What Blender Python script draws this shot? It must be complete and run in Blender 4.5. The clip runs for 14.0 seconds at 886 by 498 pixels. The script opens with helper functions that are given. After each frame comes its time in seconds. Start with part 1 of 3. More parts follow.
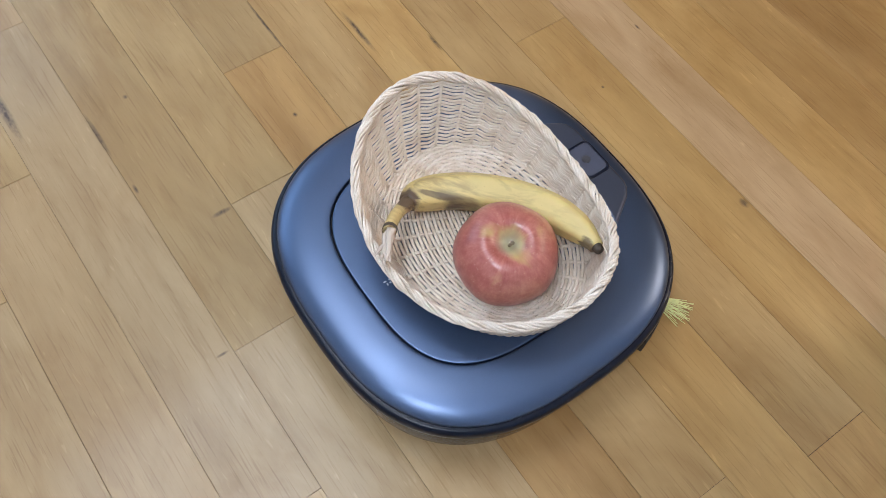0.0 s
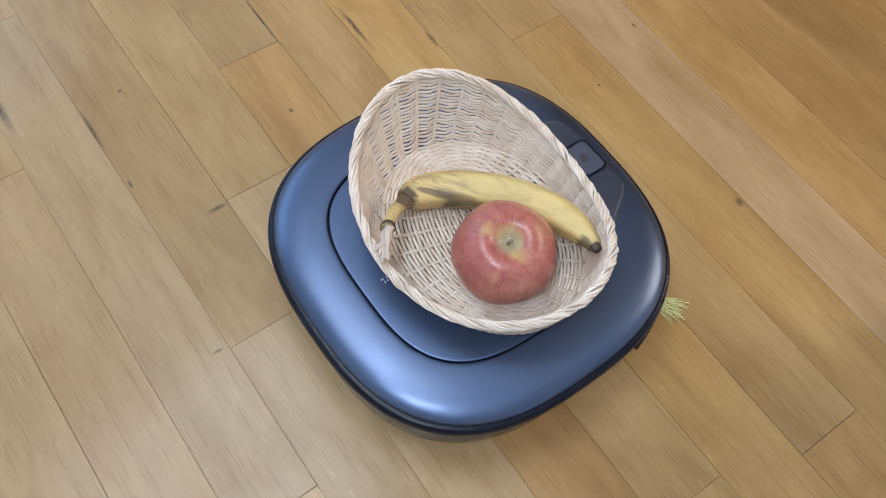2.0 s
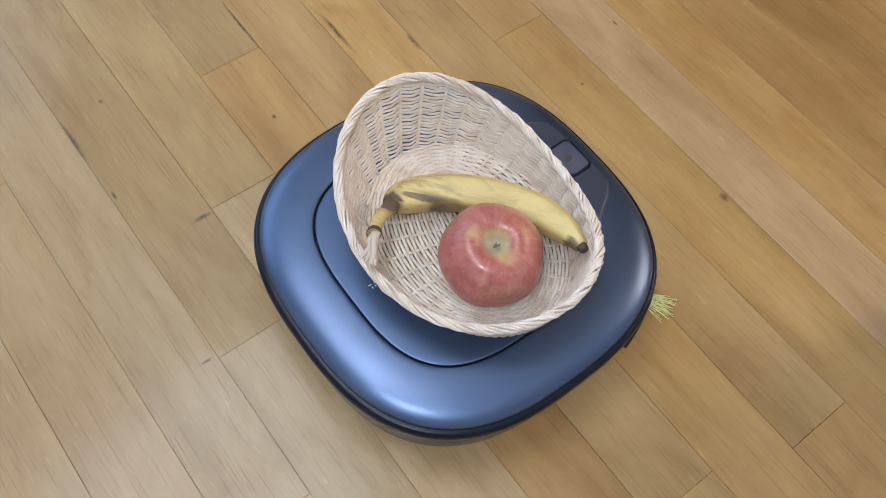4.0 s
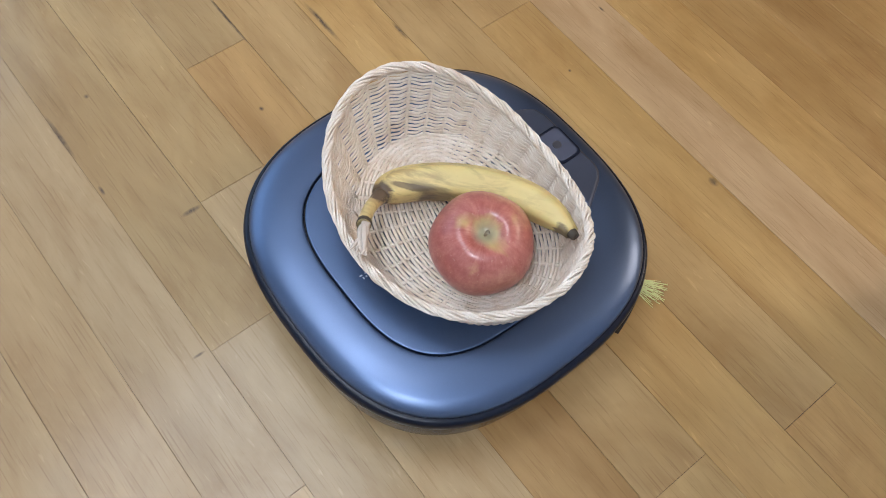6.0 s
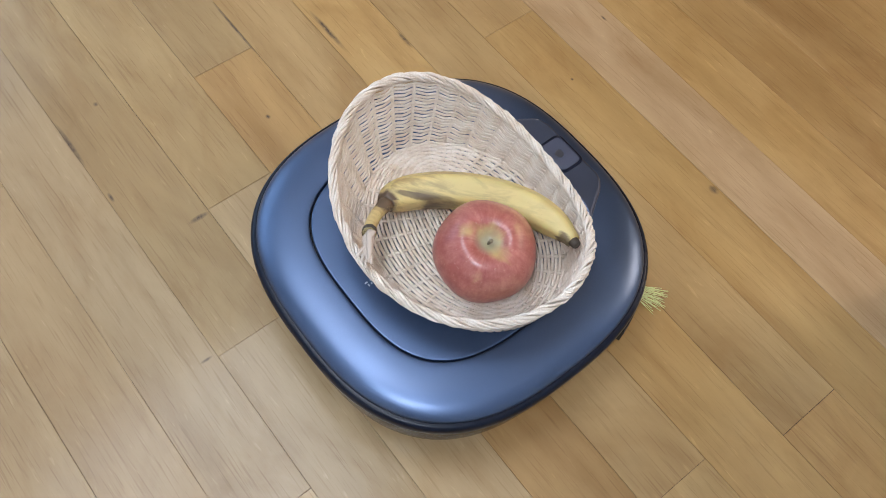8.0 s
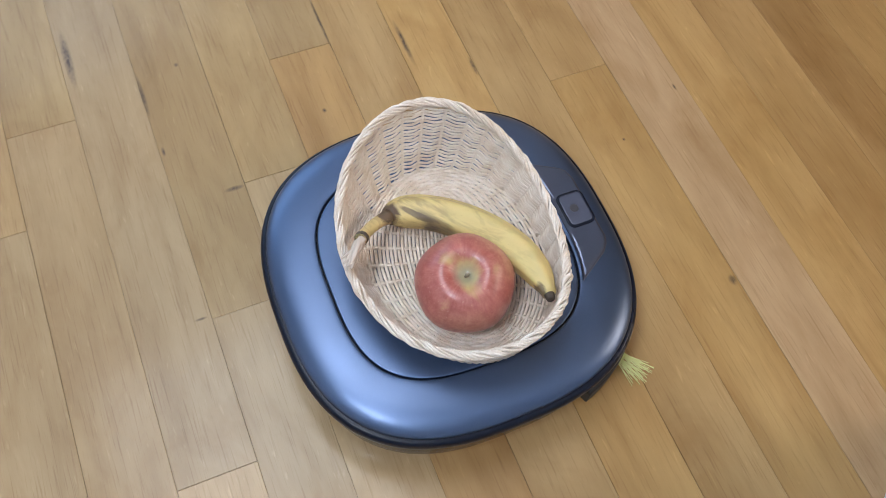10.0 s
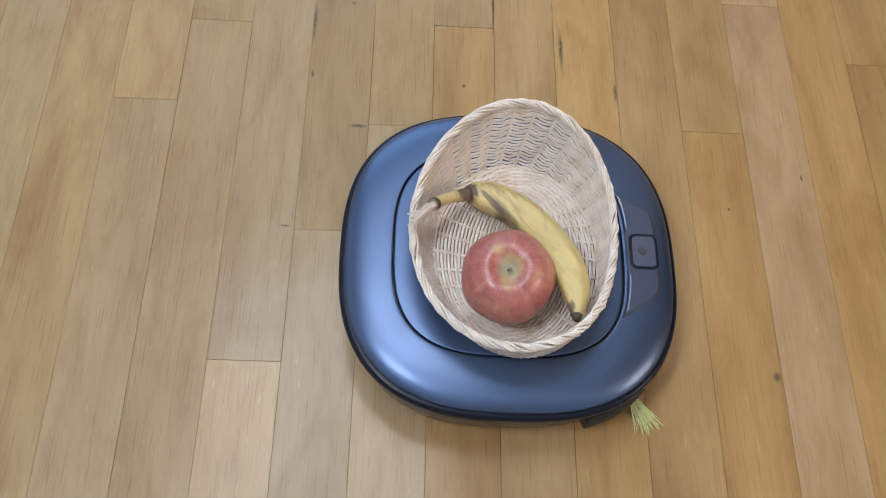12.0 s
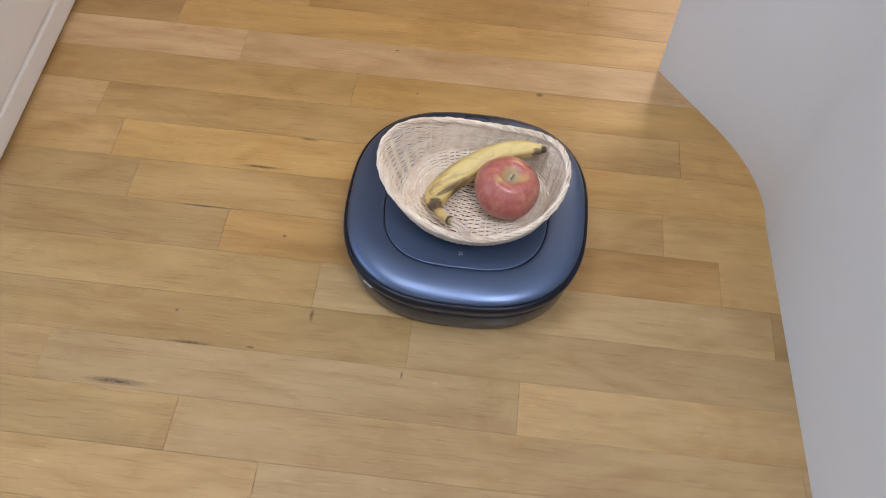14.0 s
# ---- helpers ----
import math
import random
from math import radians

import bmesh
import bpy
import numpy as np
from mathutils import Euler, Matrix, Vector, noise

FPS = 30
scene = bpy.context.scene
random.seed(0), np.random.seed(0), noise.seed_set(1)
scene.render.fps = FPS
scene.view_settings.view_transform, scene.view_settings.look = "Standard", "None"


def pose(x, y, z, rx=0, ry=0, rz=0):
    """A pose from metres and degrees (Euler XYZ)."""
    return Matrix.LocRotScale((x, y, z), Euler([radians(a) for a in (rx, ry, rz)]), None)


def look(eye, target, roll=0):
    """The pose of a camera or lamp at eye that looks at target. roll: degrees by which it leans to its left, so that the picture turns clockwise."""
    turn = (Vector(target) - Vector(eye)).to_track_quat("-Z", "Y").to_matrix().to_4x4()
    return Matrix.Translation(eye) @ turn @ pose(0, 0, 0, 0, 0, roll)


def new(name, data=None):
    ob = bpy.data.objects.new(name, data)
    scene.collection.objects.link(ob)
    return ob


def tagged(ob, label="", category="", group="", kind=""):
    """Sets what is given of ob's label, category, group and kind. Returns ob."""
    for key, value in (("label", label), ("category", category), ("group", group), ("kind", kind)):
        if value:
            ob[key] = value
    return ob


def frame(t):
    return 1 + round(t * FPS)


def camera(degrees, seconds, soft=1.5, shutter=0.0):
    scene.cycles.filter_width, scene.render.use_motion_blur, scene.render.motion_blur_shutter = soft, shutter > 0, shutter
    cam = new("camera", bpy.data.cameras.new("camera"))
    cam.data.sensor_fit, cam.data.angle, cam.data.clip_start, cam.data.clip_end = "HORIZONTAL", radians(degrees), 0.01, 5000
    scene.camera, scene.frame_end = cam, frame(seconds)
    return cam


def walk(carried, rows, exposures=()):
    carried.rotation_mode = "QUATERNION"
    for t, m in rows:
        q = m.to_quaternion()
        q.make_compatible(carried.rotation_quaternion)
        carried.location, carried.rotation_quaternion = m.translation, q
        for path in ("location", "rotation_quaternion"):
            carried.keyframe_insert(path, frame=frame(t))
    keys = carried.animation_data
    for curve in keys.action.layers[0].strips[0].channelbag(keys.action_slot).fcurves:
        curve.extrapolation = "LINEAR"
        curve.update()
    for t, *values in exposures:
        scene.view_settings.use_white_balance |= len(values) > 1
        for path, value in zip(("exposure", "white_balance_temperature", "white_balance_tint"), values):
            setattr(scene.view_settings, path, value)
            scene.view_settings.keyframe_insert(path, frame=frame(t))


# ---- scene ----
# ---------------------------------------------------------------- camera
cam = camera(53.9, 14.0, 0.9, 0.2)
walk(cam, [
    (0, look((0.2836, -0.2824, 0.7841), (-0.0173, -0.0207, 0.0490), 6.23)),
    (0.5, look((0.2819, -0.2870, 0.7844), (-0.0200, -0.0205, 0.0490), 6.67)),
    (1, look((0.2813, -0.2888, 0.7855), (-0.0166, -0.0112, 0.0490), 8.07)),
    (1.5, look((0.2760, -0.2885, 0.7876), (-0.0193, -0.0109, 0.0490), 8.40)),
    (2, look((0.2764, -0.2877, 0.7838), (-0.0136, -0.0198, 0.0490), 8.07)),
    (2.5, look((0.2760, -0.2885, 0.7832), (-0.0094, -0.0207, 0.0490), 8.20)),
    (3, look((0.2717, -0.2875, 0.7856), (-0.0171, -0.0135, 0.0490), 8.16)),
    (5.5, look((0.2754, -0.2799, 0.7856), (0.0049, -0.0030, 0.0490), 8.11)),
    (6, look((0.2739, -0.2836, 0.7847), (0.0050, -0.0072, 0.0490), 8.20)),
    (6.5, look((0.2769, -0.2825, 0.7881), (0.0096, -0.0030, 0.0490), 8.65)),
    (7, look((0.2776, -0.2824, 0.7903), (0.0086, -0.0012, 0.0490), 8.75)),
    (7.5, look((0.2748, -0.2868, 0.7939), (0.0017, -0.0085, 0.0490), 8.16)),
    (8, look((0.2730, -0.2856, 0.7990), (-0.0033, -0.0053, 0.0490), 8.01)),
    (8.5, look((0.2742, -0.2835, 0.8090), (-0.0181, 0.0025, 0.0490), 7.10)),
    (9, look((0.2833, -0.2798, 0.8172), (-0.0122, 0.0094, 0.0490), 7.11)),
    (11.5, look((0.3936, -0.0467, 0.8573), (-0.0050, -0.0574, 0.0490), 5.54)),
    (12, look((0.3876, -0.1136, 0.8817), (-0.0166, -0.0668, 0.0490), 8.16)),
    (12.5, look((0.3567, -0.1942, 0.9789), (-0.0550, -0.0341, 0.0490), 9.91)),
    (13, look((0.1281, -0.4305, 1.0372), (-0.0392, 0.0589, 0.0490), 12.48)),
    (13.5, look((0.0124, -0.5441, 1.0573), (-0.0278, 0.0175, 0.0490), 10.85)),
    (14, look((0.0162, -0.7431, 1.0819), (-0.0272, -0.0645, 0.0490), 3.34)),
], exposures=[(0, 0.10, 5950, 10), (9.2, 0.10, 5950, 10), (11.5, 0.02, 5900, 10), (12.5, 0.0, 5800, 10), (13, -0.12, 5600, 10), (13.5, -0.1, 5900, 12), (14, 0.04, 6450, 14)])

# ---------------------------------------------------------------- world and lamps
world = bpy.data.worlds.new("world")
scene.world = world
world.use_nodes = True
sky = world.node_tree.nodes.new("ShaderNodeTexSky")
sky.sky_type, sky.sun_disc = "NISHITA", False
sky.sun_elevation, sky.sun_rotation = radians(40), radians(180)
world.node_tree.links.new(sky.outputs[0], world.node_tree.nodes["Background"].inputs[0])
world.node_tree.nodes["Background"].inputs[1].default_value = 0.1


def area(name, m, sx, sy, power, color):
    data = bpy.data.lights.new(name, "AREA")
    data.shape, data.size, data.size_y, data.energy, data.color = "RECTANGLE", sx, sy, power, color
    ob = new(name, data)
    ob.matrix_world = m
    return ob


ROOM = 2.4                     # half width of the room
CEIL = 2.35                    # ceiling height
area("window_daylight", look((-ROOM + 0.02, -0.9, 1.35), (0, -0.7, 0.9)), 1.9, 1.5, 18, (0.60, 0.81, 1.0))
area("window_evening_sun", look((1.0, ROOM - 0.02, 1.55), (0.9, 0, 0.9)), 1.0, 1.1, 25, (1.0, 0.76, 0.52))
# unseen: first for the shell's corner highlight, second added to brighten its left side
UNSEEN_LAMPS = ((0.5, -0.98, 0.42, 20.0), (-0.55, -0.35, 0.9, 5.5))
for lx, ly, wide, power in UNSEEN_LAMPS:
    area("unseen_lamp_light", look((lx, ly, CEIL - 0.09), (lx, ly + 0.001, 0)), wide, wide, power, (0.90, 0.95, 1.0))


# ---------------------------------------------------------------- helpers for nodes and meshes
def material(name):
    m = bpy.data.materials.new(name)
    m.use_nodes = True
    return m, m.node_tree.nodes, m.node_tree.links, m.node_tree.nodes["Principled BSDF"]


def node(nodes, kind, **values):
    n = nodes.new(kind)
    for key, value in values.items():
        if key == "operation":
            n.operation = value
        elif key == "blend":
            n.data_type, n.blend_type = "RGBA", value
    return n


def noise_of(nodes, links, vec, scale, detail=4.0, rough=0.55, distort=0.0):
    n = nodes.new("ShaderNodeTexNoise")
    n.inputs["Scale"].default_value, n.inputs["Detail"].default_value = scale, detail
    n.inputs["Roughness"].default_value, n.inputs["Distortion"].default_value = rough, distort
    if vec is not None:
        links.new(vec, n.inputs["Vector"])
    return n.outputs["Fac"]


def ramp(nodes, links, fac, stops):
    n = nodes.new("ShaderNodeValToRGB")
    e = n.color_ramp.elements
    while len(e) < len(stops):
        e.new(0.5)
    for i, (pos, c) in enumerate(stops):
        e[i].position = pos
        e[i].color = (*c, 1) if len(c) == 3 else c
    links.new(fac, n.inputs[0])
    return n.outputs[0]


def mix(nodes, links, fac, a, b, blend="MIX"):
    n = node(nodes, "ShaderNodeMix", blend=blend)
    for sock, v in ((n.inputs[0], fac), (n.inputs[6], a), (n.inputs[7], b)):
        if isinstance(v, (int, float)):
            sock.default_value = v
        elif isinstance(v, tuple):
            sock.default_value = (*v, 1)
        else:
            links.new(v, sock)
    return n.outputs[2]


def math_of(nodes, links, op, a, b=None, clamp=False):
    n = node(nodes, "ShaderNodeMath", operation=op)
    n.use_clamp = clamp
    for i, v in enumerate((a, b)):
        if v is None:
            continue
        if isinstance(v, (int, float)):
            n.inputs[i].default_value = v
        else:
            links.new(v, n.inputs[i])
    return n.outputs[0]


def vec_of(nodes, links, op, a, b):
    n = node(nodes, "ShaderNodeVectorMath", operation=op)
    for i, v in enumerate((a, b)):
        if isinstance(v, tuple):
            n.inputs[i].default_value = v
        else:
            links.new(v, n.inputs[i])
    return n


def bump(nodes, links, height, bsdf, strength=0.2, distance=0.001):
    n = nodes.new("ShaderNodeBump")
    n.inputs["Strength"].default_value, n.inputs["Distance"].default_value = strength, distance
    links.new(height, n.inputs["Height"])
    links.new(n.outputs[0], bsdf.inputs["Normal"])


def smooth(me):
    me.polygons.foreach_set("use_smooth", [True] * len(me.polygons))


def link_mesh(name, me, mat, parent=None, label=""):
    ob = new(name, me)
    if mat is not None and not me.materials:
        me.materials.append(mat)
    if parent is not None:
        ob.parent = parent
    if label:
        tagged(ob, label)
    return ob


def mesh(name, verts, faces, mat, parent=None, label="", shade=True):
    me = bpy.data.meshes.new(name)
    me.from_pydata([tuple(v) for v in verts], [], faces)
    me.update()
    if shade:
        smooth(me)
    return link_mesh(name, me, mat, parent, label)


def part(name, bm, mat, parent, label="", shade=False):
    me = bpy.data.meshes.new(name)
    bmesh.ops.recalc_face_normals(bm, faces=bm.faces)
    bm.to_mesh(me)
    bm.free()
    if shade:
        smooth(me)
    return link_mesh(name, me, mat, parent, label)


def box_bm(x0, y0, z0, x1, y1, z1, bevel=0.0):
    bm = bmesh.new()
    bmesh.ops.create_cube(bm, size=1)
    for v in bm.verts:
        v.co = ((x0 + x1) / 2 + v.co.x * (x1 - x0), (y0 + y1) / 2 + v.co.y * (y1 - y0), (z0 + z1) / 2 + v.co.z * (z1 - z0))
    if bevel:
        bmesh.ops.bevel(bm, geom=bm.edges[:], offset=bevel, segments=2, affect="EDGES", profile=0.6)
    return bm


def empty(name, m=None):
    ob = new(name)
    ob.empty_display_size = 0.05
    if m is not None:
        ob.matrix_world = m
    return ob


def tube(points, radius, sides=6, closed=False, flat=1.0):
    """Verts and faces of a tube along points; radius may be a number or one a point."""
    P = np.array(points, float)
    n = len(P)
    R = np.full(n, radius) if np.isscalar(radius) else np.array(radius, float)
    T = (np.roll(P, -1, 0) - np.roll(P, 1, 0)) if closed else np.gradient(P, axis=0)
    T /= np.linalg.norm(T, axis=1)[:, None] + 1e-12
    up = np.array([0, 0, 1.0])
    S = np.cross(T, up)
    bad = np.linalg.norm(S, axis=1) < 1e-3
    S[bad] = np.cross(T[bad], [1.0, 0, 0])
    S /= np.linalg.norm(S, axis=1)[:, None]
    U = np.cross(S, T)
    a = np.linspace(0, 2 * np.pi, sides, endpoint=False)
    V = P[:, None] + R[:, None, None] * (np.cos(a)[None, :, None] * S[:, None] + flat * np.sin(a)[None, :, None] * U[:, None])
    faces = []
    for i in range(n if closed else n - 1):
        j = (i + 1) % n
        for k in range(sides):
            l = (k + 1) % sides
            faces.append((i * sides + k, i * sides + l, j * sides + l, j * sides + k))
    if not closed:
        faces.append(tuple(range(sides))[::-1])
        faces.append(tuple((n - 1) * sides + k for k in range(sides)))
    return V.reshape(-1, 3), faces


# ---------------------------------------------------------------- materials
def wood_material(name, by_island=False):
    m, N, L, b = material(name)
    geo = N.new("ShaderNodeNewGeometry")
    info = N.new("ShaderNodeObjectInfo")
    rnd = geo.outputs["Random Per Island"] if by_island else info.outputs["Random"]
    shift = N.new("ShaderNodeCombineXYZ")
    L.new(math_of(N, L, "MULTIPLY", rnd, 37.0), shift.inputs[0])
    L.new(math_of(N, L, "MULTIPLY", rnd, 11.0), shift.inputs[1])
    pos = vec_of(N, L, "ADD", geo.outputs["Position"], shift.outputs[0]).outputs[0]
    fine = vec_of(N, L, "MULTIPLY", pos, (14.0, 420.0, 1.0)).outputs[0]
    mid = vec_of(N, L, "MULTIPLY", pos, (5.0, 34.0, 1.0)).outputs[0]
    broad = vec_of(N, L, "MULTIPLY", pos, (2.2, 9.0, 1.0)).outputs[0]
    n_f = noise_of(N, L, fine, 1.0, 3, 0.6, 0.3)
    n_m = noise_of(N, L, mid, 1.0, 5, 0.6, 0.9)
    n_b = noise_of(N, L, broad, 1.0, 3, 0.5, 0.6)
    if by_island:
        tone = ramp(N, L, rnd, [(0.0, (0.34, 0.195, 0.082)), (0.3, (0.42, 0.262, 0.118)), (0.6, (0.38, 0.228, 0.092)), (1.0, (0.45, 0.30, 0.155))])
    else:
        tone = info.outputs["Color"]
    c1 = ramp(N, L, n_m, [(0.25, (0.86, 0.82, 0.75)), (0.5, (1.0, 1.0, 1.0)), (0.78, (1.1, 1.12, 1.14))])
    base = mix(N, L, 1.0, tone, c1, "MULTIPLY")
    c2 = ramp(N, L, n_b, [(0.28, (0.78, 0.72, 0.62)), (0.5, (1, 1, 1)), (0.75, (1.1, 1.12, 1.16))])
    base = mix(N, L, 0.95, base, c2, "MULTIPLY")
    c3 = ramp(N, L, n_f, [(0.33, (0.66, 0.58, 0.48)), (0.44, (1, 1, 1)), (0.66, (1, 1, 1)), (0.76, (1.22, 1.24, 1.28))])
    base = mix(N, L, 0.5, base, c3, "MULTIPLY")
    # small pores as dark flecks along the grain
    fl = noise_of(N, L, vec_of(N, L, "MULTIPLY", pos, (60.0, 900.0, 1.0)).outputs[0], 1.0, 1, 0.4)
    base = mix(N, L, 0.14, base, ramp(N, L, fl, [(0.26, (0.45, 0.36, 0.26)), (0.36, (1, 1, 1))]), "MULTIPLY")
    # cloudy patches and short pale rays across the boards
    cloud = noise_of(N, L, vec_of(N, L, "MULTIPLY", pos, (6.0, 13.0, 1.0)).outputs[0], 1.0, 4, 0.6, 1.2)
    base = mix(N, L, 0.8, base, ramp(N, L, cloud, [(0.3, (0.84, 0.77, 0.66)), (0.5, (1, 1, 1)), (0.72, (1.09, 1.12, 1.17))]), "MULTIPLY")
    ray = noise_of(N, L, vec_of(N, L, "MULTIPLY", pos, (38.0, 230.0, 1.0)).outputs[0], 1.0, 2, 0.5, 0.4)
    base = mix(N, L, 0.7, base, ramp(N, L, ray, [(0.66, (1, 1, 1)), (0.74, (1.22, 1.26, 1.34))]), "MULTIPLY")
    # knots, chips and dark scuffs of the real boards: x, y, half length, half width
    mask = None
    for x, y, a, w in MARKS:
        d = vec_of(N, L, "SUBTRACT", geo.outputs["Position"], (x, y, 0.0)).outputs[0]
        d = vec_of(N, L, "MULTIPLY", d, (1 / a, 1 / w, 0.0)).outputs[0]
        ln = node(N, "ShaderNodeVectorMath", operation="LENGTH")
        L.new(d, ln.inputs[0])
        k = math_of(N, L, "SUBTRACT", 1.25, ln.outputs["Value"], True)
        mask = k if mask is None else math_of(N, L, "MAXIMUM", mask, k)
    wob = noise_of(N, L, vec_of(N, L, "MULTIPLY", pos, (150.0, 300.0, 1.0)).outputs[0], 1.0, 2)
    mk = math_of(N, L, "MULTIPLY", mask, math_of(N, L, "MULTIPLY", wob, 1.7), True)
    base = mix(N, L, mk, base, (0.075, 0.045, 0.028))
    L.new(base, b.inputs["Base Color"])
    smear = noise_of(N, L, geo.outputs["Position"], 7.0, 4, 0.6)
    L.new(ramp(N, L, smear, [(0.3, (0.36,) * 3), (0.7, (0.55,) * 3)]), b.inputs["Roughness"])
    b.inputs["Coat Weight"].default_value, b.inputs["Coat Roughness"].default_value = 0.3, 0.13
    bump(N, L, math_of(N, L, "ADD", n_f, math_of(N, L, "MULTIPLY", n_m, 0.6)), b, 0.12, 0.0006)
    return m


MARKS = [(0.098, 0.299, 0.006, 0.0045), (-0.266, -0.041, 0.003, 0.0025), (-0.267, 0.149, 0.014, 0.0022), (-0.200, -0.168, 0.003, 0.010),
         (-0.357, -0.231, 0.030, 0.0025), (-0.440, -0.300, 0.040, 0.005), (-0.274, -0.228, 0.006, 0.0018), (-0.062, -0.243, 0.0016, 0.006),
         (-0.389, -0.184, 0.003, 0.0025), (-0.330, 0.083, 0.032, 0.0032), (-0.395, -0.003, 0.045, 0.0018), (-0.154, 0.368, 0.005, 0.0015), (-0.107, 0.273, 0.002, 0.0018)]


def paint_material(name, color, rough=0.55, grain=260.0, strength=0.12, vary=0.06):
    m, N, L, b = material(name)
    tc = N.new("ShaderNodeTexCoord")
    n1 = noise_of(N, L, tc.outputs["Object"], grain, 3)
    n2 = noise_of(N, L, tc.outputs["Object"], 2.4, 4)
    lo = tuple(c * (1 - vary) for c in color)
    hi = tuple(min(1, c * (1 + vary * 0.5)) for c in color)
    L.new(mix(N, L, n2, lo, hi), b.inputs["Base Color"])
    b.inputs["Roughness"].default_value = rough
    bump(N, L, n1, b, strength, 0.0008)
    return m


def gloss_material(name, color, rough, metal=0.0, coat=0.0, flake=0.0, spec=0.5, coat_rough=0.12):
    m, N, L, b = material(name)
    tc = N.new("ShaderNodeTexCoord")
    n1 = noise_of(N, L, tc.outputs["Object"], 1500.0 if flake else 60.0, 2)
    n2 = noise_of(N, L, tc.outputs["Object"], 14.0, 4)
    lo = tuple(c * (1 - 0.10 - flake) for c in color)
    hi = tuple(c * (1 + 0.08 + flake) for c in color)
    L.new(mix(N, L, n1, lo, hi), b.inputs["Base Color"])
    L.new(ramp(N, L, n2, [(0.3, (rough * 0.9,) * 3), (0.7, (min(1, rough * 1.12),) * 3)]), b.inputs["Roughness"])
    b.inputs["Metallic"].default_value, b.inputs["Coat Weight"].default_value = metal, coat
    b.inputs["Coat Roughness"].default_value = coat_rough
    b.inputs["Specular IOR Level"].default_value = spec
    if flake:
        bump(N, L, n1, b, 0.03, 0.0002)
    return m


def wicker_material():
    m, N, L, b = material("peeled_willow")
    geo, info = N.new("ShaderNodeNewGeometry"), N.new("ShaderNodeObjectInfo")
    pos = geo.outputs["Position"]
    n1 = noise_of(N, L, pos, 60.0, 4)
    n2 = noise_of(N, L, pos, 900.0, 2)
    tone = ramp(N, L, info.outputs["Random"], [(0.0, (0.73, 0.625, 0.52)), (0.35, (0.80, 0.715, 0.625)), (0.7, (0.77, 0.67, 0.57)), (1.0, (0.82, 0.745, 0.665))])
    c = mix(N, L, 0.8, tone, ramp(N, L, n1, [(0.3, (0.82, 0.74, 0.66)), (0.55, (1, 1, 1)), (0.8, (1.06, 1.08, 1.1))]), "MULTIPLY")
    c = mix(N, L, 0.5, c, ramp(N, L, n2, [(0.3, (0.8, 0.74, 0.68)), (0.6, (1.04, 1.04, 1.04))]), "MULTIPLY")
    L.new(c, b.inputs["Base Color"])
    b.inputs["Roughness"].default_value = 0.65
    bump(N, L, n2, b, 0.25, 0.0004)
    return m


